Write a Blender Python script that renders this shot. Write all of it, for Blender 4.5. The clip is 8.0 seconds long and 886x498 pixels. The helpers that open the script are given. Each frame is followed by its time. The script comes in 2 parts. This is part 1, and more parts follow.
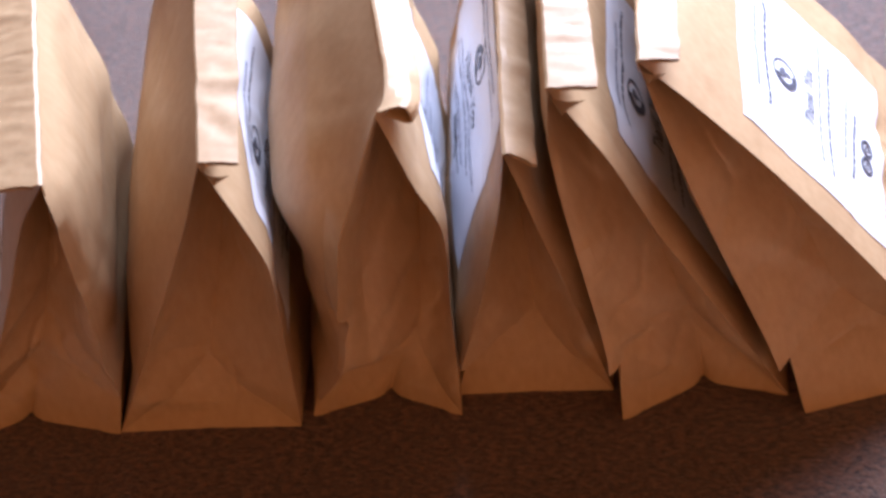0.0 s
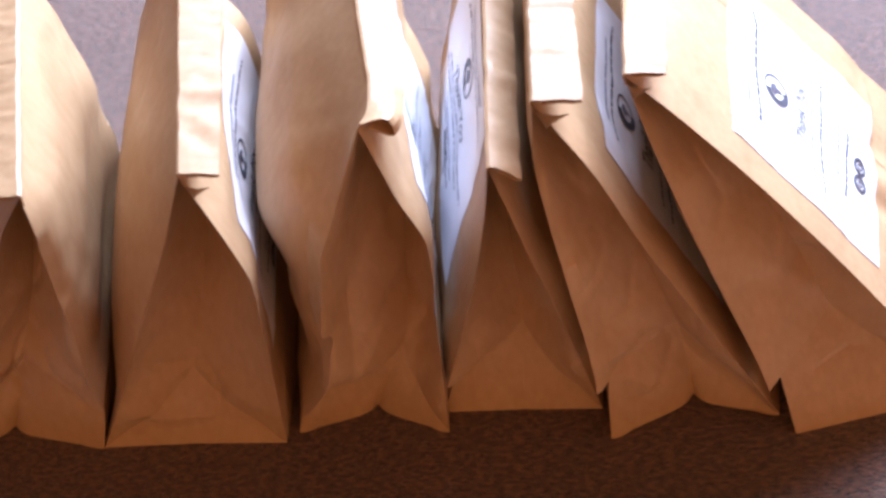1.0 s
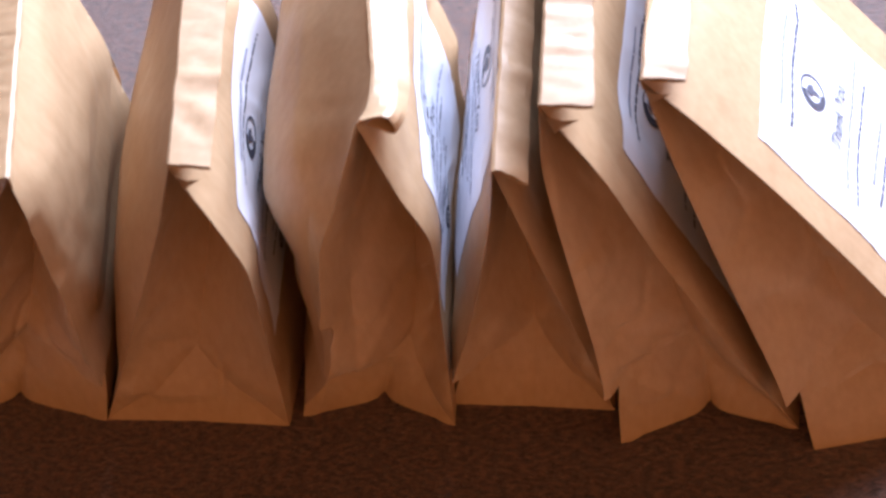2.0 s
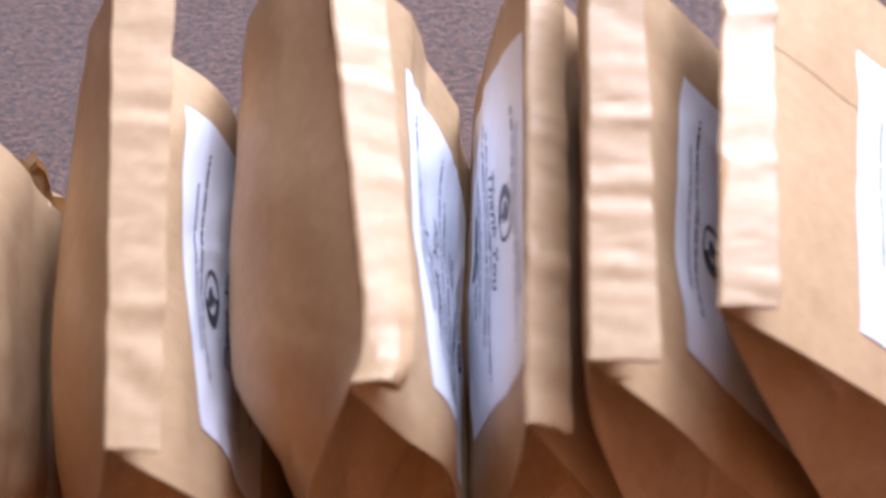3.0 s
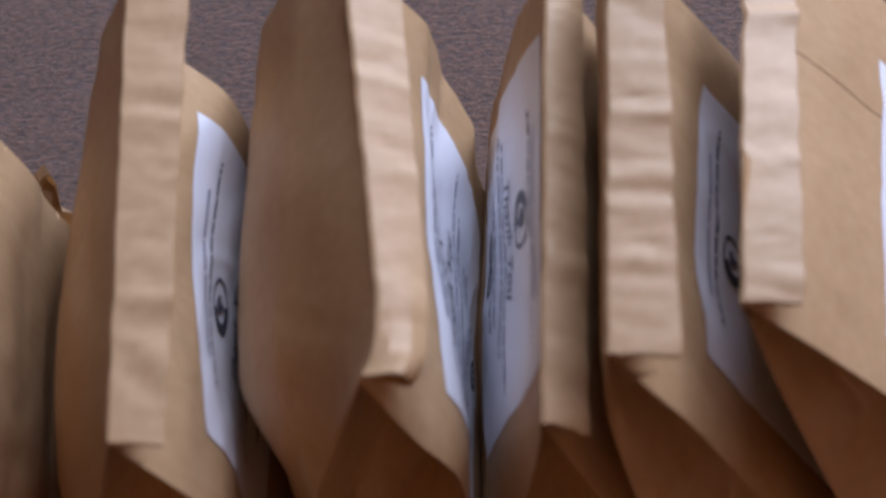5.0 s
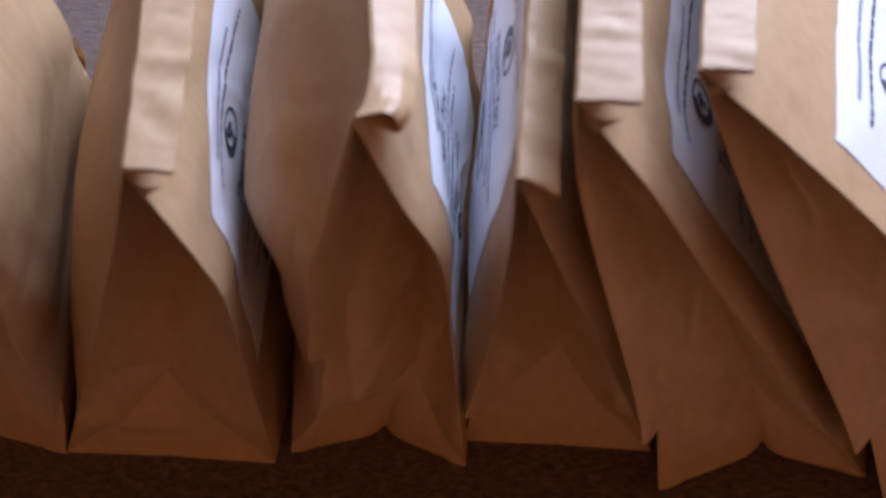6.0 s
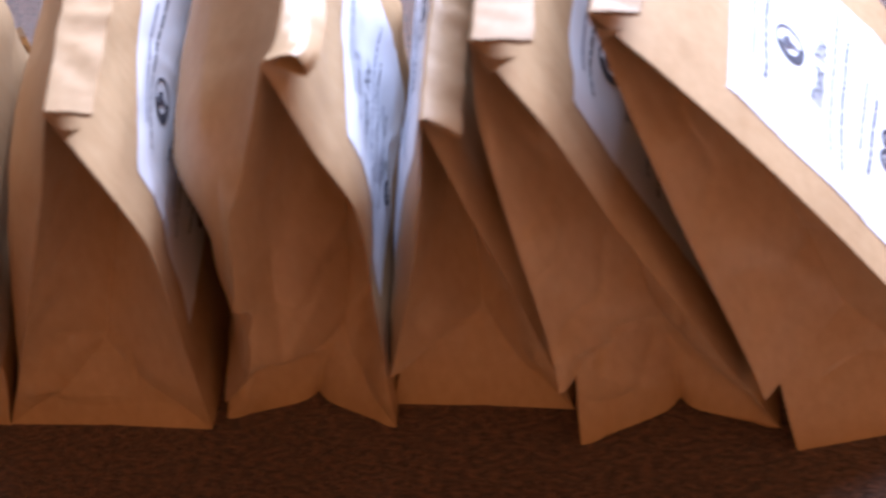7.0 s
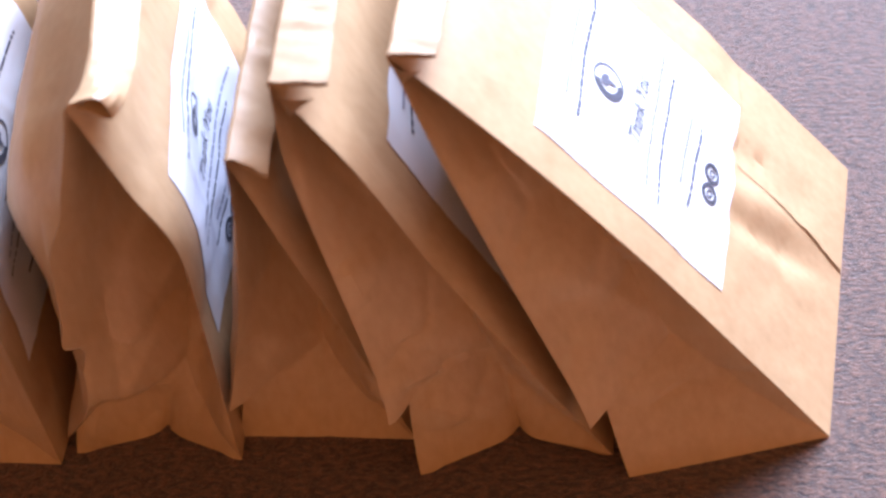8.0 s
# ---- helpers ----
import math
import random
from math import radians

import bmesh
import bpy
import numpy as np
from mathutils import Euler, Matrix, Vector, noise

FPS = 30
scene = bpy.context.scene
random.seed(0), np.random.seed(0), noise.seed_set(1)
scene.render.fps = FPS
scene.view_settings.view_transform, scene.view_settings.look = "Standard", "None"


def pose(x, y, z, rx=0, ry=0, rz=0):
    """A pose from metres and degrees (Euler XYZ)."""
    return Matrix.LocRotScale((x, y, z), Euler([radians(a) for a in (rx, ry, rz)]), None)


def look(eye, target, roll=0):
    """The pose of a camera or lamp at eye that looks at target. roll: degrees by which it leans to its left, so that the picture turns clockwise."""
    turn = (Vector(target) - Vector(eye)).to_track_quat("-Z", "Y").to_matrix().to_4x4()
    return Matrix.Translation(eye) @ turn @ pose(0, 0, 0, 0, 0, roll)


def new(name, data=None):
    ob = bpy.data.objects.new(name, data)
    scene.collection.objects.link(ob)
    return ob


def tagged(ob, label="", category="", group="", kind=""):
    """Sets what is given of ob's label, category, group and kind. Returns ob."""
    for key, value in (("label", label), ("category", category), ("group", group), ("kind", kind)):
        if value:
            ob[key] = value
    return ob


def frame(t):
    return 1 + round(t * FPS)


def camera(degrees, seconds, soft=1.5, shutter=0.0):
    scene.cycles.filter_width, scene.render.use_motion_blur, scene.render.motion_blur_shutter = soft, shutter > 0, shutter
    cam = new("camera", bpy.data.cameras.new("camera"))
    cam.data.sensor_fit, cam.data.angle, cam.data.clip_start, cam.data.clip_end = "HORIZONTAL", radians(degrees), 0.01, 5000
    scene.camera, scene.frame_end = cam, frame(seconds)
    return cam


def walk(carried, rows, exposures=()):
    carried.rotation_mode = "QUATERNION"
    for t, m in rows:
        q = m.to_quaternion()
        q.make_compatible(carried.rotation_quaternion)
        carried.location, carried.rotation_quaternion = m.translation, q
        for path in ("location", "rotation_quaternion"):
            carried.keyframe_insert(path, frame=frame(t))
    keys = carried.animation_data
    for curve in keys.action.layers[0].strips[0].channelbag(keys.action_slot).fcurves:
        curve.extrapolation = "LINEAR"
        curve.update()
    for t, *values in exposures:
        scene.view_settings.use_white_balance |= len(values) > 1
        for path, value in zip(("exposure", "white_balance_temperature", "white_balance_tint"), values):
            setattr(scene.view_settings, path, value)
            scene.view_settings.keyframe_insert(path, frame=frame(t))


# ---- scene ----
cam = camera(35.6, 8.0, 2.8, 0.5)
cam.data.dof.use_dof, cam.data.dof.focus_distance, cam.data.dof.aperture_fstop = True, 0.56, 10.5
EXPOSURES = [(0.0, 0.14, 5660, 11), (1.0, 0.45, 5610, 11), (2.5, 0.1, 5660, 11), (3.5, -0.38, 5910, 12), (4.1, -0.77, 5960, 12), (5.2, -1.25, 5810, 11), (6.5, -0.23, 5460, 11), (7.2, 0.16, 5510, 11), (8.0, 0.46, 5510, 10)]
PATH = [
    (0, (0.213, -0.303, 0.55), (0.024, 0.867, -1.061), -10.1),
    (0.5, (0.21, -0.304, 0.548), (-0.008, 0.902, -1.033), -10.2),
    (1, (0.222, -0.301, 0.543), (0.02, 0.893, -1.05), -10.0),
    (1.2, (0.227, -0.301, 0.541), (0.01, 0.891, -1.053), -10.5),
    (2.3, (0.248, -0.221, 0.537), (-0.071, 0.802, -1.152), -13.1),
    (2.5, (0.243, -0.181, 0.534), (-0.041, 0.785, -1.194), -12.8),
    (3, (0.218, -0.088, 0.516), (-0.06, 0.718, -1.293), -17.5),
    (3.5, (0.206, -0.028, 0.495), (-0.058, 0.548, -1.402), -24.6),
    (4, (0.203, -0.009, 0.493), (-0.122, 0.645, -1.369), -25.1),
    (4.1, (0.198, -0.005, 0.5), (-0.099, 0.658, -1.363), -23.1),
    (4.5, (0.206, -0.052, 0.501), (-0.059, 0.67, -1.345), -18.9),
    (5, (0.216, -0.103, 0.499), (-0.079, 0.799, -1.262), -16.1),
    (5.2, (0.219, -0.123, 0.496), (-0.06, 0.819, -1.246), -14.0),
    (6.3, (0.234, -0.229, 0.476), (-0.089, 0.885, -1.153), -11.7),
    (6.5, (0.237, -0.235, 0.476), (-0.082, 0.9, -1.14), -11.8),
    (7, (0.259, -0.249, 0.471), (-0.047, 0.903, -1.135), -11.7),
    (7.5, (0.299, -0.244, 0.474), (0.029, 0.918, -1.131), -10.9),
    (8, (0.309, -0.249, 0.476), (0.052, 0.938, -1.113), -10.2),
]
walk(cam, [(t, look(eye, target, roll)) for t, eye, target, roll in PATH], EXPOSURES)

# ---- world and light ----
world = bpy.data.worlds.new("sky")
scene.world = world
world.use_nodes = True
wn = world.node_tree.nodes
sky = wn.new("ShaderNodeTexSky")
sky.sky_type, sky.sun_disc = "NISHITA", False
sky.sun_elevation, sky.sun_rotation = radians(40), radians(20)
wn["Background"].inputs["Strength"].default_value = 0.12
world.node_tree.links.new(sky.outputs["Color"], wn["Background"].inputs["Color"])

WIN_X0, WIN_X1, WIN_Z0, WIN_Z1, NORTH = 0.12, 1.28, 0.42, 1.70, 1.45
day = new("window_daylight", bpy.data.lights.new("window_daylight", "AREA"))
day.data.shape, day.data.size, day.data.size_y = "RECTANGLE", WIN_X1 - WIN_X0 - 0.1, WIN_Z1 - WIN_Z0 - 0.1
day.data.energy, day.data.color = 165, (0.76, 0.82, 1.0)
day.matrix_world = look(((WIN_X0 + WIN_X1) / 2, NORTH + 0.05, (WIN_Z0 + WIN_Z1) / 2), (0.4, 0.0, 0.4))


# ---- materials ----
def material(name):
    m = bpy.data.materials.new(name)
    m.use_nodes = True
    return m, m.node_tree.nodes, m.node_tree.links, m.node_tree.nodes["Principled BSDF"]


def noise_node(n, l, coord, scale, detail=4.0, rough=0.55, stretch=None):
    if stretch:
        mp = n.new("ShaderNodeMapping")
        mp.inputs["Scale"].default_value = stretch
        l.new(coord, mp.inputs["Vector"])
        coord = mp.outputs["Vector"]
    t = n.new("ShaderNodeTexNoise")
    t.inputs["Scale"].default_value, t.inputs["Detail"].default_value, t.inputs["Roughness"].default_value = scale, detail, rough
    l.new(coord, t.inputs["Vector"])
    return t.outputs["Fac"]


def ramp(n, l, fac, stops):
    r = n.new("ShaderNodeValToRGB")
    els = r.color_ramp.elements
    while len(els) < len(stops):
        els.new(0.5)
    for e, (p, c) in zip(els, stops):
        e.position, e.color = p, (*c, 1)
    l.new(fac, r.inputs["Fac"])
    return r.outputs["Color"]


def mix(n, l, kind, fac, a, b):
    m = n.new("ShaderNodeMix")
    m.data_type, m.blend_type = "RGBA", kind
    if isinstance(fac, float):
        m.inputs["Factor"].default_value = fac
    else:
        l.new(fac, m.inputs["Factor"])
    l.new(a, m.inputs["A"])
    l.new(b, m.inputs["B"])
    return m.outputs["Result"]


def bump(n, l, bsdf, layers):
    last = None
    for height, strength, dist in layers:
        b = n.new("ShaderNodeBump")
        b.inputs["Strength"].default_value, b.inputs["Distance"].default_value = strength, dist
        l.new(height, b.inputs["Height"])
        if last:
            l.new(last, b.inputs["Normal"])
        last = b.outputs["Normal"]
    l.new(last, bsdf.inputs["Normal"])


def kraft_material():
    m, n, l, b = material("kraft_paper")
    co = n.new("ShaderNodeTexCoord").outputs["Object"]
    fibre = noise_node(n, l, co, 260, 5, 0.6, (1, 1, 0.35))
    blot = noise_node(n, l, co, 22, 3, 0.5)
    crease = n.new("ShaderNodeTexVoronoi")
    crease.feature, crease.inputs["Scale"].default_value = "DISTANCE_TO_EDGE", 26
    l.new(co, crease.inputs["Vector"])
    base = ramp(n, l, fibre, [(0.2, (0.425, 0.266, 0.130)), (0.8, (0.515, 0.341, 0.186))])
    tone = ramp(n, l, blot, [(0.3, (0.95, 0.945, 0.94)), (0.7, (1.0, 1.0, 1.0))])
    col = mix(n, l, "MULTIPLY", 1.0, base, tone)
    info = n.new("ShaderNodeObjectInfo")
    per = ramp(n, l, info.outputs["Random"], [(0.0, (0.95, 0.94, 0.92)), (1.0, (1.0, 1.0, 1.0))])
    l.new(mix(n, l, "MULTIPLY", 1.0, col, per), b.inputs["Base Color"])
    b.inputs["Roughness"].default_value = 0.56
    b.inputs["Specular IOR Level"].default_value = 0.42
    wrinkle = noise_node(n, l, co, 45, 4, 0.6)
    bump(n, l, b, [(fibre, 0.07, 0.0003), (wrinkle, 0.15, 0.001), (crease.outputs["Distance"], 0.05, 0.002)])
    return m


def carpet_material():
    m, n, l, b = material("brown_plush")
    co = n.new("ShaderNodeTexCoord").outputs["Object"]
    pile = noise_node(n, l, co, 520, 5, 0.72, (0.44, 1.15, 1))
    patch = noise_node(n, l, co, 9, 4, 0.6)
    fleck = noise_node(n, l, co, 900, 2, 0.5)
    base = ramp(n, l, pile, [(0.42, (0.020, 0.0085, 0.0060)), (0.60, (0.205, 0.094, 0.056))])
    tone = ramp(n, l, patch, [(0.3, (0.8, 0.78, 0.78)), (0.7, (1.0, 1.0, 1.0))])
    l.new(mix(n, l, "MULTIPLY", 1.0, base, tone), b.inputs["Base Color"])
    b.inputs["Roughness"].default_value = 0.40
    b.inputs["Specular IOR Level"].default_value = 0.58
    b.inputs["Sheen Weight"].default_value = 0.62
    b.inputs["Sheen Roughness"].default_value = 0.4
    b.inputs["Sheen Tint"].default_value = (1.0, 0.84, 0.72, 1)
    bump(n, l, b, [(pile, 1.0, 0.0019), (fleck, 0.6, 0.0008), (patch, 0.3, 0.01)])
    return m


def plain_material(name, c, rough=0.6, grain=60.0, spread=0.08):
    m, n, l, b = material(name)
    co = n.new("ShaderNodeTexCoord").outputs["Object"]
    f = noise_node(n, l, co, grain, 4)
    l.new(ramp(n, l, f, [(0.3, tuple(x * (1 - spread) for x in c)), (0.7, tuple(min(1, x * (1 + spread)) for x in c))]), b.inputs["Base Color"])
    b.inputs["Roughness"].default_value = rough
    bump(n, l, b, [(f, 0.1, 0.0004)])
    return m


KRAFT, CARPET = kraft_material(), carpet_material()
LABEL = plain_material("white_label_paper", (0.74, 0.74, 0.79), 0.5, 90, 0.015)
INK = plain_material("black_print", (0.06, 0.06, 0.08), 0.55, 200, 0.2)
GREY_INK = plain_material("grey_print", (0.09, 0.09, 0.12), 0.55, 200, 0.15)
PALE_INK = plain_material("faded_grey_print", (0.26, 0.26, 0.33), 0.55, 200, 0.12)
# Unseen north wall; its tan only warms the bounced light.
TAN_BOUNCE = plain_material("tan_bounce_wall", (0.55, 0.258, 0.086), 0.9, 12, 0.05)
# East wall, out of view: kept pale to bounce fill light onto the bags.
APRICOT_BOUNCE = plain_material("apricot_bounce_wall", (0.77, 0.40, 0.145), 0.9, 12, 0.05)
# Ceiling colour, never in view: dark to weaken light bounced from above.
CEILING = plain_material("brown_low_bounce_ceiling", (0.24, 0.105, 0.034), 0.8, 14, 0.06)
# Unseen west wall, near black so that little light bounces off it.
LOW_BOUNCE = plain_material("dark_low_bounce_wall", (0.10, 0.045, 0.022), 0.5, 14, 0.15)
# South wall behind the camera, unseen: orange to fill the bag fronts warmly.
OCHRE_BOUNCE = plain_material("ochre_bounce_wall", (0.63, 0.268, 0.074), 0.9, 12, 0.05)
FRAME_PAINT = plain_material("white_frame_paint", (0.75, 0.75, 0.73), 0.4, 30, 0.03)


# ---- helpers ----
def part(name, bm, mat, parent, label="", smooth=True):
    me = bpy.data.meshes.new(name)
    bm.normal_update()
    bm.to_mesh(me)
    bm.free()
    me.materials.append(mat)
    for p in me.polygons:
        p.use_smooth = smooth
    if smooth:
        me.set_sharp_from_angle(angle=radians(16))
    ob = new(name, me)
    ob.parent = parent
    if label:
        tagged(ob, label)
    return ob


def box(bm, x0, x1, y0, y1, z0, z1):
    v = [bm.verts.new(p) for p in ((x0, y0, z0), (x1, y0, z0), (x1, y1, z0), (x0, y1, z0), (x0, y0, z1), (x1, y0, z1), (x1, y1, z1), (x0, y1, z1))]
    for f in ((3, 2, 1, 0), (4, 5, 6, 7), (0, 1, 5, 4), (1, 2, 6, 5), (2, 3, 7, 6), (3, 0, 4, 7)):
        bm.faces.new([v[i] for i in f])


def sheet(bm, rows, closed=False):
    """A quad sheet over a grid of points."""
    vs = [[bm.verts.new(p) for p in row] for row in rows]
    for a, b in zip(vs, vs[1:]):
        k = len(a)
        for i in range(k if closed else k - 1):
            j = (i + 1) % k
            bm.faces.new((a[i], a[j], b[j], b[i]))
    return vs


def smoothed(points, u):
    """A point of a smooth line through control points (u, vector)."""
    pts = points
    if u <= pts[0][0]:
        return pts[0][1].copy()
    for i in range(len(pts) - 1):
        u0, u1 = pts[i][0], pts[i + 1][0]
        if u <= u1:
            k = (u - u0) / (u1 - u0)
            a, b = pts[i][1], pts[i + 1][1]
            m0 = (b - pts[i - 1][1]) / (u1 - pts[i - 1][0]) if i else (b - a) / (u1 - u0)
            m1 = (pts[i + 2][1] - a) / (pts[i + 2][0] - u0) if i + 2 < len(pts) else (b - a) / (u1 - u0)
            h = u1 - u0
            s = (2 * k**3 - 3 * k**2 + 1) * a + (k**3 - 2 * k**2 + k) * h * m0 + (3 * k**2 - 2 * k**3) * b + (k**3 - k**2) * h * m1
            return 0.8 * s + 0.2 * a.lerp(b, k)
    return pts[-1][1].copy()


def line(points):
    """Control points along an edge, from the base up, by their share of its height."""
    top = points[-1][2]
    return [(max(0.0, p[2] / top), Vector(p)) for p in points]


# ---- the room ----
# Only the floor is in view; unseen walls and ceiling shape the bounced light.
def room():
    x0, x1, y0, h, w = -1.9, 2.4, -1.9, 2.5, 0.12
    bm = bmesh.new()
    box(bm, x0 - w, x1 + w, y0 - w, NORTH + w, -0.1, 0.0)
    tagged(part("floor", bm, CARPET, None, smooth=False), "brown short-pile plush carpet floor", "floor", kind="structure")
    bm = bmesh.new()
    box(bm, x0 - w, x1 + w, y0 - w, NORTH + w, h, h + 0.1)
    tagged(part("ceiling", bm, CEILING, None, smooth=False), "plain unseen ceiling, dark brown to keep bounced light low", "ceiling", kind="structure")
    for name, b, mat, text in (("wall_south", (x0 - w, x1 + w, y0 - w, y0), OCHRE_BOUNCE, "plain unseen wall, ochre to bounce warm light onto the fronts"),
                               ("wall_west", (x0 - w, x0, y0, NORTH), LOW_BOUNCE, "plain unseen wall, dark brown to hold back bounced light"),
                               ("wall_east", (x1, x1 + w, y0, NORTH), APRICOT_BOUNCE, "plain unseen wall, pale apricot to bounce light from the east")):
        bm = bmesh.new()
        box(bm, *b, 0, h)
        tagged(part(name, bm, mat, None, smooth=False), text, "wall", kind="structure")
    bm = bmesh.new()
    box(bm, x0 - w, WIN_X0, NORTH, NORTH + w, 0, h)
    box(bm, WIN_X1, x1 + w, NORTH, NORTH + w, 0, h)
    box(bm, WIN_X0, WIN_X1, NORTH, NORTH + w, 0, WIN_Z0)
    box(bm, WIN_X0, WIN_X1, NORTH, NORTH + w, WIN_Z1, h)
    tagged(part("wall_north", bm, TAN_BOUNCE, None, smooth=False), "plain unseen wall with a window opening, tan to warm bounced light", "wall", kind="structure")
    win = tagged(new("window_1"), "large window letting in soft daylight", "window", kind="structure")
    bm = bmesh.new()
    f, ya, yb = 0.05, NORTH + 0.07, NORTH + 0.11
    box(bm, WIN_X0, WIN_X1, ya, yb, WIN_Z0, WIN_Z0 + f)
    box(bm, WIN_X0, WIN_X1, ya, yb, WIN_Z1 - f, WIN_Z1)
    box(bm, WIN_X0, WIN_X0 + f, ya, yb, WIN_Z0 + f, WIN_Z1 - f)
    box(bm, WIN_X1 - f, WIN_X1, ya, yb, WIN_Z0 + f, WIN_Z1 - f)
    part("window_frame", bm, FRAME_PAINT, win, smooth=False)


room()


# ---- the paper bags ----
class Bag:
    """A kraft bag that stands on its base with the gusset to the front and its mouth rolled shut."""

    def __init__(self, left, right, back_low, back_top, gusset, apex, bulge, notch=(0.0, 0.0), seed=0, ripple=0.0010, ledge=(-1, 0.2, 0.0), folds=(), bow=0.0, skew=1.3, splay=(0.0, 0.0), far=None, dents=()):
        self.far = {k: [(u, Vector((x, y, z))) for u, x, y, z in v] for k, v in (far or {}).items()}
        self.dents = dents
        self.left, self.right, self.bow, self.skew, self.splay = line(left), line(right), bow, skew, splay
        self.back_low, self.back_top = Vector(back_low), Vector(back_top)
        self.gusset = [(u, Vector((x, y, 0))) for u, x, y in gusset]
        self.apex, self.bulge, self.notch, self.seed, self.ripple, self.ledge, self.folds = apex, bulge, notch, seed, ripple, ledge, folds

    def edge(self, side, q, u):
        u = min(1.0, u)
        p = smoothed(self.left if side < 0 else self.right, u)
        p.x += self.splay[0 if side < 0 else 1] * q * (1 - u) ** 0.8
        p.x += self.bow * u**3 * (1 - math.exp(-q / 0.06)) * (1 - q) ** 1.2
        if side in self.far:
            p += smoothed(self.far[side], u) * q**1.5
        return p + self.back_low.lerp(self.back_top, u) * q

    def facets(self, p):
        """Straight creases of handled paper: ridged waves in a few directions, strong in patches only."""
        rng, total = random.Random(self.seed * 11 + 3), 0.0
        for k in range(5):
            way = Vector((rng.uniform(-1, 1), rng.uniform(-0.3, 0.3), rng.uniform(-1, 1))).normalized()
            wave, shift = rng.uniform(0.028, 0.062), rng.uniform(0, 9)
            patch = max(0.0, noise.noise(p * 17 + Vector((k * 7.7, self.seed * 4.1, 0))) * 1.6 + 0.15)
            saw = (p.dot(way) / wave + shift) % 1.0
            total += (abs(2 * saw - 1) - 0.5) * wave * patch
        return total * self.ripple * 140

    def wrinkled(self, p, u, calm=1.0, along=(1, 1, 1)):
        keep = min(1.0, 8 * u) * min(1.0, 6 * (1.02 - u))
        s = Vector((self.seed * 3.1, self.seed * 1.7, 0))
        d = noise.noise_vector((p + s) * 24) * self.ripple + noise.noise_vector((p - s) * 70) * self.ripple * 0.35
        r = abs(noise.noise((p + s) * 33))
        d.y += max(0.0, 0.14 - r) * self.ripple * 9.0
        r = abs(noise.noise((p - s) * 19 + Vector((5, 0, 0))))
        d.x += max(0.0, 0.10 - r) * self.ripple * 4.0
        d += Vector((0.35, -1.0, 0.0)) * self.facets(p)
        d = Vector((d.x * along[0], d.y * along[1], d.z * along[2])) * calm
        for a, b, r, push in self.folds:
            a, ab = Vector(a), Vector(b) - Vector(a)
            f = min(1.0, max(0.0, (p - a).dot(ab) / ab.length_squared))
            k = (p - a - ab * f).length / r
            if k < 1:
                d += Vector(push) * (1 - k)
        return p + d * keep

    def crease(self, side, c):
        """Height share of the base fold, c from 0 at the edge to 1 in the middle of the gusset."""
        low = self.ledge[1] if side == self.ledge[0] and self.ledge[2] > 0 else 0.0
        return low + (self.apex - low) * c

    def overhang(self, a, u, under):
        """How far the panel above the base fold stands out, a from 0 at the middle to 1 at the edge."""
        t = u - self.crease(self.ledge[0], 1 - a)
        return self.ledge[2] * a * (-0.6 * math.exp(min(0.0, t) / 0.09) if under else math.exp(-max(0.0, t) / 0.22))

    def face(self, side, q, u, under=False):
        """A point of a broad side: q from front to back, u from base to ridge."""
        p = self.edge(side, q, u)
        b = self.bulge[0] if side < 0 else self.bulge[1]
        f = (1 - math.exp(-q / 0.14)) * (1 - 0.25 * q) if b > 0 else math.sin(math.pi * q) ** 2
        p.x += side * b * f * math.sin(math.pi * u ** self.skew)
        if side == self.ledge[0] and q < 0.25:
            h = self.overhang(1, u, under) * (1 - q / 0.25) ** 2
            p += Vector((side * 0.35 * h, -h * (1 - q / 0.25), 0))
        return self.wrinkled(p, u, min(1.0, 0.12 + q * 7), (1, 0.08, 0.15))

    def gusset_point(self, s, u, under):
        p = self.edge(-1, 0.0, u).lerp(self.edge(1, 0.0, u), (s + 1) / 2)
        c, side = 1 - abs(s), 1 if s > 0 else -1
        fold = self.crease(side, c)
        r = smoothed(self.gusset, u) * c
        if under:
            r *= u / fold if fold > 0 else 0.0
        if u < self.apex:
            at, deep = self.notch
            near = max(0.0, 1 - abs(s - at) / (1 + (at if s < at else -at)))
            r.y += deep * (0.72 * near + 0.28 * math.exp(-abs(s - at) / 0.07)) * min(1.0, c * 4) * (1 - u / self.apex) ** 1.5
        way = self.back_low.lerp(self.back_top, u)
        inner = max(0.0, min(0.5, r.y / way.y))
        p += r + Vector((self.edge(-1, inner, u).x - self.edge(-1, 0.0, u).x, 0, 0))
        if side == self.ledge[0]:
            h = self.overhang(abs(s), u, under)
            p += Vector((side * 0.35 * h, -h, 0))
        return self.wrinkled(p, u, min(1.0, 0.12 + c * 4), (0.3, 1, 0.2))

    def front(self, s, u, under=False):
        """A point of the gusset: s from -1 to 1 across, u from base to ridge."""
        side, p = 1 if s > 0 else -1, self.gusset_point(s, u, under)
        near = math.exp(-(1 - abs(s)) / 0.06)
        if near > 0.01:
            p += (self.face(side, 0.0, u, under) - self.gusset_point(side, u, under)) * near
        return p

    def back(self, s, u):
        """A point of the gusset at the far end."""
        p = self.face(-1, 1, u).lerp(self.face(1, 1, u), (s + 1) / 2)
        c = 1 - abs(s)
        r = smoothed(self.gusset, u) * c * min(1.0, u / (self.apex * c + 0.001))
        way = self.back_low.lerp(self.back_top, u)
        return p + Vector((r.x - r.y * 0.6 * way.x / way.y, -r.y * 0.6, 0))

    def surface(self, side, q, u, out):
        p = self.face(side, q, u)
        e = 0.004
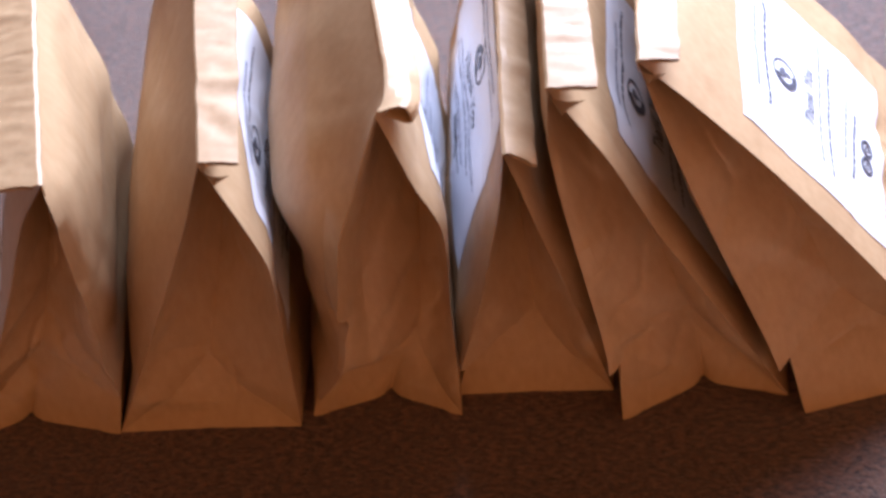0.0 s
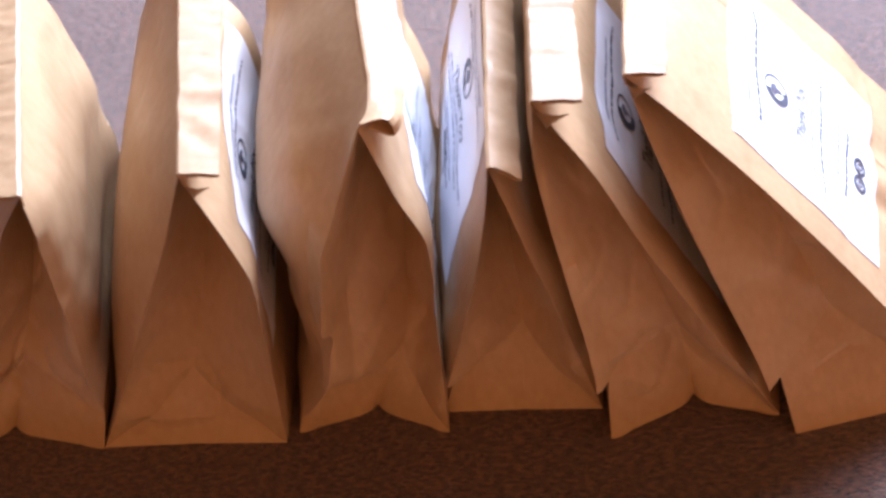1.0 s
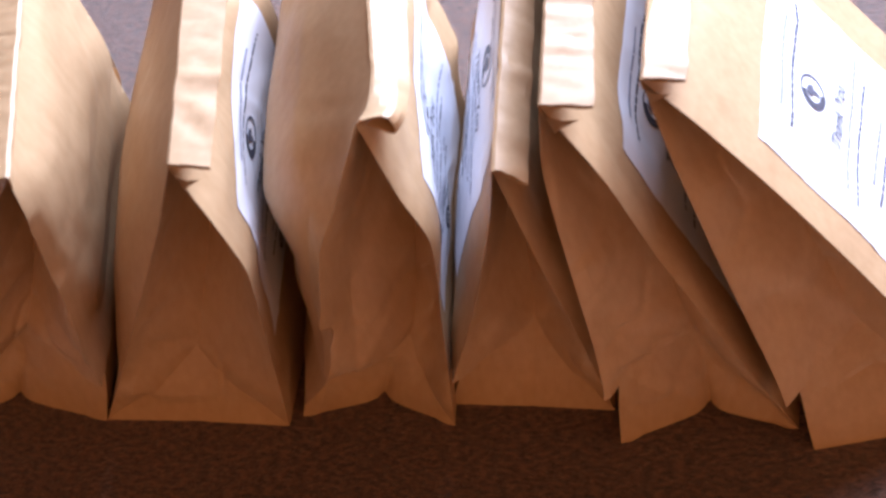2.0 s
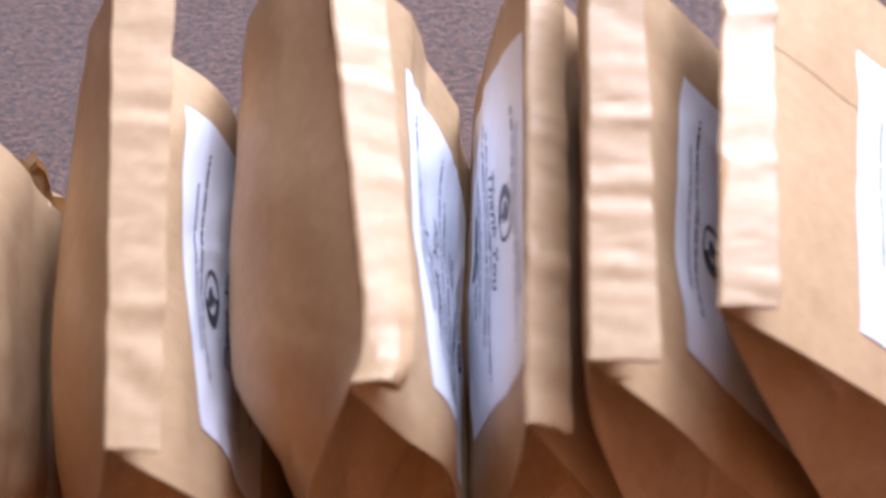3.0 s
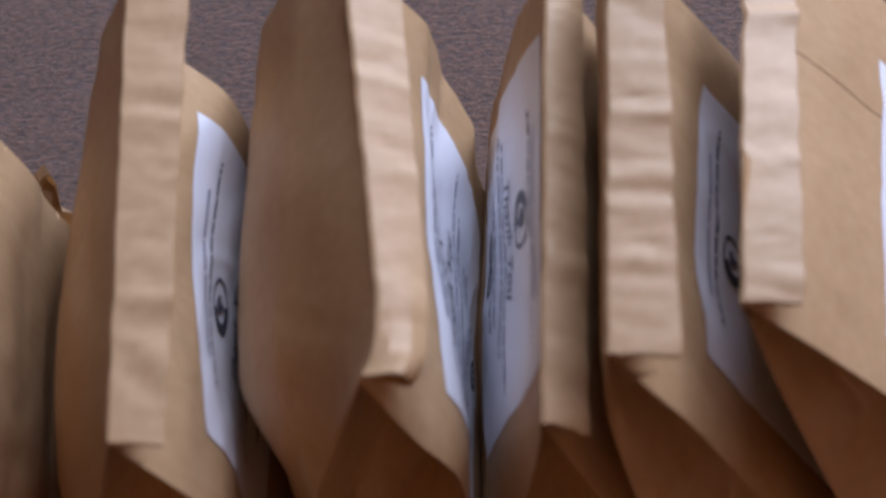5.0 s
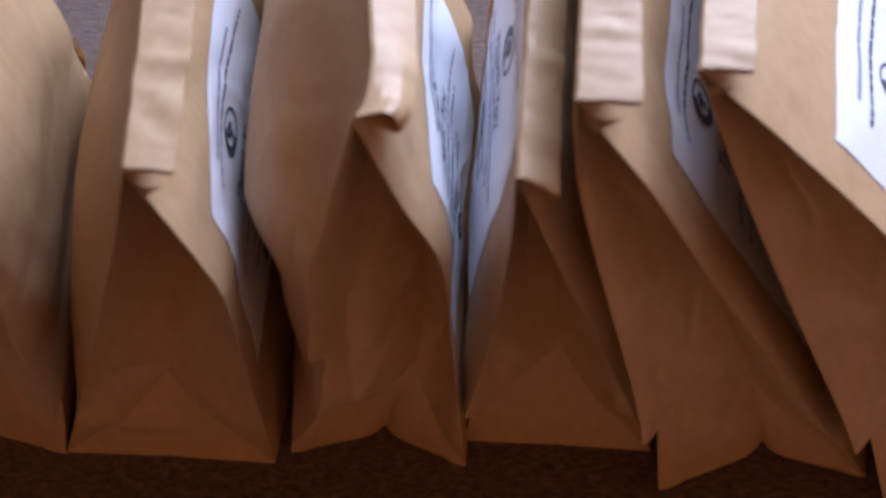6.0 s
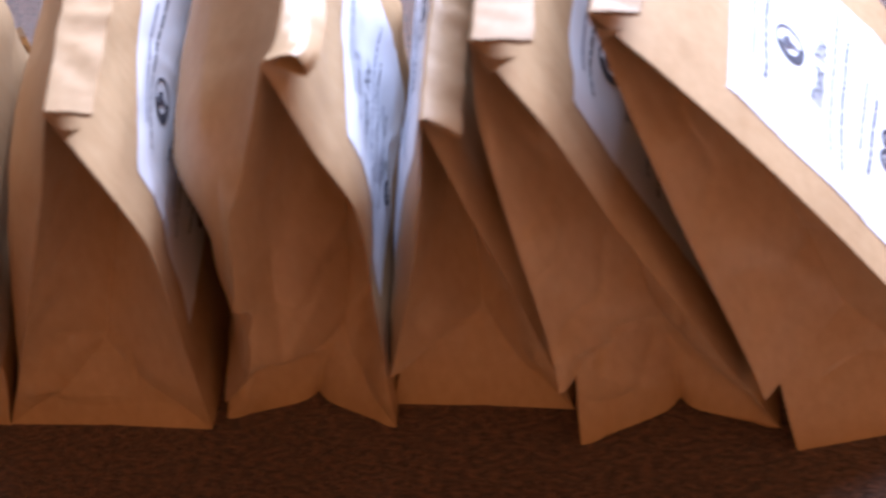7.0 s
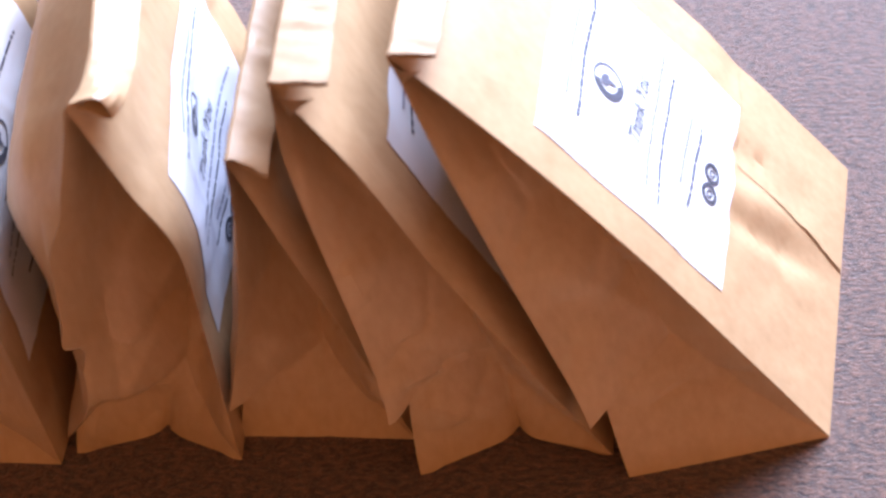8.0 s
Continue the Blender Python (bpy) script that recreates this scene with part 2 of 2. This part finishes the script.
        n = (self.face(side, q + e, u) - p).cross(self.face(side, q, u + e) - p).normalized()
        if n.x * side < 0:
            n = -n
        return p + n * out

    def body(self):
        nf, ng, nb, nv, nl = 46, 32, 10, 72, 16
        bm, base = bmesh.new(), {}
        for side in (-1, 1):
            low = self.crease(side, 0.0)
            steps = [(low * k / nl, True) for k in range(nl + 1) if low > 0] + [(low + (1 - low) * k / nv, False) for k in range(nv + 1)]
            vs = sheet(bm, [[self.face(side, i / nf, u, under) for i in range(nf + 1)] for u, under in steps])
            base[side] = [v.co.copy() for v in vs[0]]
            cols = []
            for i in range(ng + 1):
                c = i / ng
                f = self.crease(side, c)
                us = [(f * k / nl, True) for k in range(nl + 1)] + [(f + (1 - f) * k / nv, False) for k in range(nv + 1)]
                cols.append([self.front(side * max(1e-6, 1 - c), u, under) for u, under in us])
            base[side, "front"] = [col[0].copy() for col in cols]
            sheet(bm, cols)
        vs = sheet(bm, [[self.back(-1 + i / nb, k / nv) for i in range(2 * nb + 1)] for k in range(nv + 1)])
        ring = base[-1][::-1] + base[-1, "front"][1:] + base[1, "front"][-2::-1] + base[1][1:] + [v.co.copy() for v in vs[0][-2:0:-1]]
        bmesh.ops.remove_doubles(bm, verts=bm.verts[:], dist=0.00002)
        bm.faces.new([bm.verts.new(p) for p in ring][::-1])
        bmesh.ops.recalc_face_normals(bm, faces=bm.faces[:])
        return bm

    def strip(self, side, width, taper, drop, start=0.0, end=1.0, curl=0.0, gap=0.0):
        """The rolled mouth: layers folded flat, running along the ridge; taper: its width at the back."""
        th, rows, nv = 0.0004, [], 130
        for k in range(nv + 1):
            q = start + (end - start) * k / nv
            w = width + (taper - width) * q
            open_end = gap * math.exp(-(q - start) / 0.10)
            prof = [(0.0008, -0.0050), (-0.0006, 0.0004), (0.0004, 0.0014)]
            prof += [(w * f, 0.0015 - curl * f * f + open_end * math.sin(math.pi * f)) for f in (0.2, 0.4, 0.6, 0.8)]
            prof += [(w * 0.985, 0.0014 - curl), (w, 0.0007 - curl), (w * 0.985, 0.0 - curl)]
            prof += [(w * f, -0.0006 - curl * f * f) for f in (0.8, 0.6, 0.4, 0.2)]
            base = self.edge(-1, q, 1.0)
            dent = noise.noise(Vector((q * 13, self.seed * 5.3, 0)))
            row = []
            knock = sum(amp * (0.4 - (q - at) / 0.022) * math.exp(-((q - at) / 0.026) ** 2) for at, amp in self.dents)
            for a, b in prof:
                f = a / w
                ridge = noise.noise(Vector((q * 7.5 + f * 0.55, self.seed * 2.7, f * 0.5)))
                cross = max(0.0, 0.11 - abs(ridge)) * 0.0045 + noise.noise(Vector((q * 30, self.seed, f * 2.5))) * 0.0004
                lift = dent * 0.0009 * f - cross * math.sin(math.pi * min(1.0, max(0.0, f))) + knock * (0.5 + 0.5 * f)
                row.append(base + Vector((side * (a * (1 + dent * 0.03) * math.cos(drop) + b * math.sin(drop)) + dent * 0.0006 + knock * 0.5,
                                          noise.noise(Vector((f * 3, self.seed, 7))) * 0.001, b * math.cos(drop) - a * math.sin(drop) + lift)))
            rows.append(row)
        bm = bmesh.new()
        sheet(bm, rows)
        bmesh.ops.recalc_face_normals(bm, faces=bm.faces[:])
        bmesh.ops.solidify(bm, geom=bm.faces[:], thickness=th)
        return bm

    def corner(self, side, size):
        """The small paper corner that sticks out under the front end of the rolled mouth."""
        p = self.edge(-1, 0.0, 1.0)
        bm, n = bmesh.new(), 6
        a, b, c = p + Vector((side * 0.001, -0.0012, -0.0035)), p + Vector((side * size * 0.85, -0.0030, -0.0032)), p + Vector((side * size * 0.28, -0.0022, -0.0035 - size * 0.45))
        rows = []
        for k in range(n + 1):
            f = k / n
            l, r = a.lerp(c, f), b.lerp(c, f * 0.98)
            rows.append([l.lerp(r, i / n) + Vector((0, -0.0012 * math.sin(math.pi * i / n), 0)) for i in range(n + 1)])
        sheet(bm, rows)
        bmesh.ops.solidify(bm, geom=bm.faces[:], thickness=0.0004)
        return bm


def label_point(corners, x, y):
    """q and u of a point of a label: x from front to back, y from foot to top."""
    fb, bb, ft, bt = (Vector(c) for c in corners)
    return fb.lerp(bb, x).lerp(ft.lerp(bt, x), y)


def label_patch(bag, side, corners, out, nq=64, nu=70):
    rows = [[bag.surface(side, *label_point(corners, i / nq, k / nu), out) for i in range(nq + 1)] for k in range(nu + 1)]
    bm = bmesh.new()
    sheet(bm, rows)
    if side < 0:
        bmesh.ops.reverse_faces(bm, faces=bm.faces[:])
    return bm


def thank_you_shape():
    c = bpy.data.curves.new("thank_you_text", "FONT")
    c.body, c.size, c.align_x, c.align_y, c.shear, c.offset = "Thank You", 1.0, "CENTER", "CENTER", 0.3, 0.005
    ob = new("thank_you_text", c)
    bpy.context.view_layer.update()
    me = bpy.data.meshes.new_from_object(ob.evaluated_get(bpy.context.evaluated_depsgraph_get()))
    bpy.data.objects.remove(ob)
    bpy.data.curves.remove(c)
    return me


THANKS = thank_you_shape()
LABEL_W, LABEL_H = 0.091, 0.102


def put_label(bag, parent, side, *corners):
    """The white label: x runs 0 to 1 in reading direction, y 0 to 1 from its foot up."""
    lab = part("label", label_patch(bag, side, corners, 0.0003), LABEL, parent, "white paper label with black print")

    def at(x, y, out=0.0006):
        return bag.surface(side, *label_point(corners, x if side > 0 else 1 - x, y), out)

    def bar(x0, x1, y, h, mat, words):
        """One row of print, broken into word-long bars."""
        bm, rng, x = bmesh.new(), random.Random(round(y * 1000)), x0
        while x < x1 - 0.01:
            e = min(x1, x + words * rng.uniform(0.4, 2.4))
            sheet(bm, [[at(x + (e - x) * i / 3, y + dy) for i in range(4)] for dy in (-h / 2, h / 2)])
            x = e + 0.010
        part("print_line", bm, mat, lab)

    def ring(name, cx, cy, r0, r1, mat, a0=0.0, a1=2 * math.pi, out=0.00055):
        bm, n = bmesh.new(), 26
        sheet(bm, [[at(cx + r / LABEL_W * math.cos(a0 + (a1 - a0) * i / n), cy + r / LABEL_H * math.sin(a0 + (a1 - a0) * i / n), out) for i in range(n + 1)] for r in (r0, r1)])
        part(name, bm, mat, lab)

    bar(0.26, 0.78, 0.90, 0.015, PALE_INK, 0.11)
    bar(0.19, 0.90, 0.84, 0.016, GREY_INK, 0.034)
    cx, cy = 0.484, 0.714
    ring("emblem_rim", cx, cy, 0.0068, 0.0079, GREY_INK)
    ring("emblem_arc", cx, cy, 0.0046, 0.0079, INK, 1.9, 5.0, 0.0006)
    bm = bmesh.new()
    shape = ((-0.4, 0.55), (0.0, 0.7), (0.35, 0.5), (0.55, 0.1), (0.25, -0.05), (0.2, -0.55), (0.0, -0.75), (-0.12, -0.1), (-0.5, 0.1))
    bm.faces.new([bm.verts.new(at(cx + 0.0058 / LABEL_W * x, cy + 0.0058 / LABEL_H * y, 0.0007)) for x, y in shape])
    part("emblem_shape", bm, GREY_INK, lab)
    bm = bmesh.new()
    bm.from_mesh(THANKS)
    size = 0.0105
    for v in bm.verts:
        v.co = at(0.483 + v.co.x * size * 0.72 / LABEL_W, 0.55 + v.co.y * size / LABEL_H, 0.0008)
    part("thank_you_print", bm, INK, lab)
    bar(0.16, 0.92, 0.46, 0.015, PALE_INK, 0.03)
    bar(0.12, 0.80, 0.395, 0.013, GREY_INK, 0.04)
    bar(0.32, 0.68, 0.285, 0.014, PALE_INK, 0.04)
    bar(0.24, 0.68, 0.23, 0.014, GREY_INK, 0.04)
    for k, x in enumerate((0.385, 0.49)):
        ring("social_icon", x, 0.136, 0.0027, 0.0047, INK)
        ring("social_icon_centre", x, 0.136, 0.0009, 0.0018, INK)


def paper_bag(bag, text, strip, label=None, corner=0.0, seam=None):
    ob = tagged(new("paper_bag"), text, "paper bag", "row of paper bags")
    part("body", bag.body(), KRAFT, ob)
    part("folded_top", bag.strip(*strip), KRAFT, ob, "rolled-down flat paper strip")
    if corner:
        part("folded_corner", bag.corner(strip[0], corner), KRAFT, ob, "small turned-out paper corner")
    if seam:
        side, q0, q1 = seam
        for low, high in ((0.004, 0.31), (0.755, 0.95)):
            bm, rows = bmesh.new(), []
            for k in range(25):
                u = low + (high - low) * k / 24
                c = q0 + 0.02 * math.sin(u * 7) * (1 - u) + 0.006 * noise.noise(Vector((u * 40, 3, 0))) + (0.075 if u > 0.5 else 0.0)
                lift = 0.0006 * max(0.0, 1 - u / 0.29)
                rows.append([bag.surface(side, c + (q1 - c) * f / 8, u, 0.0002 + lift * max(0.0, 1 - f / 8 * 5)) for f in range(9)])
            sheet(bm, rows)
            part("seam_flap", bm, KRAFT, ob, "glued paper overlap with a lifted edge")
    if label:
        put_label(bag, ob, *label)
    return ob


BAGS = [
    (Bag([(-0.082, -0.004, 0), (-0.045, 0.001, 0.05), (-0.014, 0.0, 0.109), (0.010, 0.0, 0.16), (0.025, 0.0, 0.182)],
         [(0.000, -0.001, 0), (0.008, 0.004, 0.03), (0.013, 0.0, 0.069), (0.022, 0.0, 0.148), (0.025, 0.0, 0.182)],
         (-0.004, 0.125, 0), (-0.027, 0.122, 0), [(0.28, -0.006, 0.018), (0.6, 0.0, 0.036), (1.0, 0.0, 0.055)], 0.28, (0.006, 0.011), (-0.10, 0.016), 1, 0.0012, (1, 0.24, 0.010),
         [((0.021, 0, 0.150), (0.018, 0, 0.122), 0.008, (-0.0016, 0.001, 0)), ((-0.011, 0, 0.080), (0.013, 0, 0.069), 0.012, (0, -0.004, 0)), ((0.004, 0, 0.125), (-0.006, 0, 0.09), 0.010, (0, 0.003, 0))], 0.0, 2.0),
     "crumpled brown kraft paper bag leaning beside the row", (-1, 0.018, 0.018, 0.15), (-1, (0.2, 0.3), (0.9, 0.3), (0.2, 0.85), (0.9, 0.85)), 0.0),
    (Bag([(0.000, 0.0, 0), (0.021, 0.001, 0.044), (0.044, 0.002, 0.095), (0.067, 0.002, 0.146), (0.083, 0.003, 0.186)],
         [(0.085, 0.0, 0), (0.092, 0.001, 0.08), (0.095, 0.002, 0.122), (0.0925, 0.002, 0.142), (0.083, 0.003, 0.186)],
         (0.0, 0.133, 0), (-0.021, 0.147, 0), [(0.2, -0.004, 0.0165), (0.6, 0.0, 0.052), (1.0, 0.0, 0.070)], 0.20, (0.021, -0.006), (0.0, 0.001), 2, 0.0010, (-1, 0.2, 0.0),
         [((0.063, 0.001, 0.042), (0.051, 0, 0.006), 0.006, (0, -0.0018, 0))], 0.0, 1.3, (0.0, 0.004), {1: [(0, 0, 0.004, 0), (0.3, -0.002, 0.002, 0), (0.55, -0.006, 0.004, 0), (0.67, -0.010, 0.005, 0), (0.8, -0.015, 0.004, 0), (0.9, -0.008, 0, 0), (1, 0, 0, 0)], -1: [(0, 0, 0.004, 0), (1, 0, 0, 0)]}, ((0.66, 0.0009), (0.53, 0.0004), (0.28, 0.0007))),
     "brown kraft paper bag standing upright, top neatly folded", (1, 0.0145, 0.019, 0.12), (1, (0.08, 0.317), (0.92, 0.25), (0.16, 0.71), (0.89, 0.73)), 0.013),
    (Bag([(0.090, 0.004, 0), (0.096, 0.006, 0.022), (0.114, 0.007, 0.045), (0.1205, 0.012, 0.09), (0.127, 0.016, 0.133), (0.145, 0.02, 0.187)],
         [(0.159, 0.003, 0), (0.161, 0.014, 0.077), (0.162, 0.017, 0.122), (0.154, 0.018, 0.15), (0.145, 0.02, 0.187)],
         (-0.005, 0.135, 0), (-0.019, 0.141, 0), [(0.21, 0.008, 0.016), (0.62, 0.010, 0.052), (1.0, 0.0, 0.066)], 0.21, (0.037, -0.003), (0.05, 0.016), 3, 0.0013, (-1, 0.17, 0.012),
         [((0.127, 0.014, 0.128), (0.121, 0.010, 0.092), 0.011, (-0.003, -0.009, 0)), ((0.1205, 0.010, 0.088), (0.114, 0.007, 0.05), 0.009, (0, -0.007, 0)),
          ((0.116, 0.010, 0.074), (0.124, 0.010, 0.078), 0.007, (0.003, 0.006, 0)), ((0.148, 0.010, 0.098), (0.140, 0.007, 0.050), 0.012, (0, 0.011, 0)),
          ((0.150, 0.009, 0.060), (0.152, 0.005, 0.008), 0.012, (0, -0.006, 0))], 0.0075, 1.3, (0.0, 0.0), {1: [(0, 0, 0.028, 0), (0.5, -0.006, 0.024, 0), (0.75, -0.005, 0.016, 0), (0.9, -0.001, 0.009, 0), (1, 0, 0.004, 0)], -1: [(0, 0, 0.028, 0), (1, 0, 0.004, 0)]}, ((0.64, 0.0009), (0.74, 0.0006), (0.2, 0.0004))),
     "bulging brown kraft paper bag with crumpled lower corner", (1, 0.013, 0.018, 0.55, 0.010, 1.0, 0.0, 0.0055), (1, (0.12, 0.283), (0.86, 0.19), (0.14, 0.717), (0.85, 0.69)), 0.0),
    (Bag([(0.157, 0.013, 0), (0.165, 0.014, 0.037), (0.175, 0.015, 0.079), (0.185, 0.017, 0.133), (0.189, 0.018, 0.164)],
         [(0.228, 0.013, 0), (0.213, 0.015, 0.064), (0.200, 0.016, 0.118), (0.189, 0.018, 0.164)],
         (-0.006, 0.135, 0), (-0.004, 0.141, 0), [(0.22, 0.003, 0.0216), (0.65, 0.0, 0.054), (1.0, 0.0, 0.066)], 0.22, (0.009, 0.011), (0.0, 0.001), 4, 0.0010, (-1, 0.20, 0.008),
         [((0.194, 0.014, 0.045), (0.196, 0.013, 0.006), 0.006, (0, -0.0018, 0))], 0.0, 0.75, (0.0, 0.012), {-1: [(0, 0, 0.03, 0), (0.5, -0.002, 0.026, 0), (0.8, -0.004, 0.014, 0), (1, 0, 0.004, 0)], 1: [(0, 0, 0.03, 0), (1, 0, 0.004, 0)]}, ((0.62, 0.0006), (0.35, 0.0005))),
     "brown kraft paper bag, white label turned to its neighbour", (1, 0.0135, 0.0125, 0.35, 0.0, 1.0, 0.0035), (-1, (0.20, 0.335), (0.95, 0.30), (0.13, 0.985), (0.86, 0.975)), 0.0),
    (Bag([(0.231, -0.003, 0), (0.228, 0.005, 0.048), (0.215, 0.015, 0.104), (0.206, 0.023, 0.156), (0.206, 0.028, 0.187)],
         [(0.305, 0.006, 0.002), (0.283, 0.007, 0.046), (0.247, 0.017, 0.11), (0.227, 0.023, 0.152), (0.206, 0.028, 0.187)],
         (0.004, 0.135, 0), (-0.002, 0.141, 0), [(0.25, 0.006, 0.020), (0.7, 0.006, 0.032), (1.0, 0.0, 0.055)], 0.25, (0.005, -0.006), (0.02, 0.018), 5, 0.0010, (-1, 0.235, 0.010),
         [((0.231, 0.005, 0.044), (0.249, 0.005, 0.041), 0.009, (0, 0.006, 0)), ((0.229, 0.005, 0.057), (0.252, 0.006, 0.053), 0.009, (0, -0.005, 0))], 0.0, 1.3, (-0.006, 0.006), {1: [(0, 0, 0.02, 0), (0.6, -0.007, 0.014, 0), (0.85, -0.006, 0.002, 0), (1, 0, 0, 0)], -1: [(0, 0, 0.02, 0), (1, 0, 0, 0)]}, ((0.50, 0.0006), (0.36, 0.0006), (0.30, 0.0008), (0.19, 0.0004), (0.62, 0.0004))),
     "brown kraft paper bag leaning, its base buckled at the front", (1, 0.018, 0.015, 0.06), (1, (0.17, 0.27), (0.86, 0.22), (0.20, 0.735), (0.84, 0.69)), 0.016),
    (Bag([(0.311, -0.003, 0), (0.301, 0.007, 0.031), (0.274, 0.022, 0.088), (0.252, 0.035, 0.142), (0.239, 0.045, 0.180)],
         [(0.387, 0.016, 0), (0.328, 0.029, 0.078), (0.291, 0.036, 0.124), (0.257, 0.042, 0.162), (0.239, 0.045, 0.180)],
         (0.020, 0.132, 0), (0.004, 0.132, 0), [(0.22, 0.0, 0.022), (0.6, 0.006, 0.026), (1.0, 0.0, 0.045)], 0.22, (0.009, 0.001), (0.0, 0.0), 6, 0.0010, (-1, 0.185, 0.008),
         [((0.284, 0.036, 0.108), (0.296, 0.033, 0.092), 0.006, (0, 0.003, 0)), ((0.344, 0.009, 0.018), (0.347, 0.006, 0.004), 0.006, (0, -0.0018, 0)),
          ((0.352, 0.079, 0.052), (0.398, 0.086, 0.004), 0.008, (-0.0012, 0, -0.0014)), ((0.349, 0.092, 0.056), (0.385, 0.100, 0.018), 0.009, (0.0010, 0, 0.0013)), ((0.340, 0.112, 0.068), (0.366, 0.118, 0.040), 0.007, (-0.0010, 0, -0.0011)), ((0.362, 0.128, 0.055), (0.392, 0.130, 0.020), 0.008, (0.0010, 0, 0.0012)),
          ((0.340, 0.137, 0.080), (0.354, 0.152, 0.066), 0.009, (0.0015, 0, 0.002))], 0.0, 1.3, (-0.022, 0.0), {k: [(0, 0, 0, 0), (0.5, 0, 0.011, -0.012), (1, 0.003, 0.024, -0.027)] for k in (-1, 1)}, ((0.66, 0.0018), (0.32, 0.0006), (0.45, 0.0004), (0.85, 0.0005))),
     "brown kraft paper bag slumped sideways at the row's end", (1, 0.0150, 0.0150, 0.05), (1, (0.12, 0.333), (0.82, 0.317), (0.12, 0.767), (0.81, 0.755)), 0.012, (1, 0.58, 0.985)),
]


def crumpled_ear(parent):
    """The back gusset of the first bag pokes out beside its neighbour."""
    a, b, c, d = Vector((-0.034, 0.148, 0.080)), Vector((-0.008, 0.150, 0.076)), Vector((0.002, 0.126, 0.020)), Vector((-0.022, 0.122, 0.02))
    rows = []
    for k in range(15):
        f = k / 14
        l, r = a.lerp(d, f), b.lerp(c, f)
        row = []
        for i in range(13):
            p = l.lerp(r, i / 12)
            row.append(p + noise.noise_vector(p * 130) * 0.0035 + Vector((0, -0.006 * abs(math.sin(i * 0.8 + f * 3)) * (1 - f), 0)))
        rows.append(row)
    bm = bmesh.new()
    sheet(bm, rows)
    bmesh.ops.solidify(bm, geom=bm.faces[:], thickness=0.0005)
    part("crumpled_ear", bm, KRAFT, parent, "crumpled paper corner poking out")


made = [paper_bag(*row) for row in BAGS]
crumpled_ear(made[0])
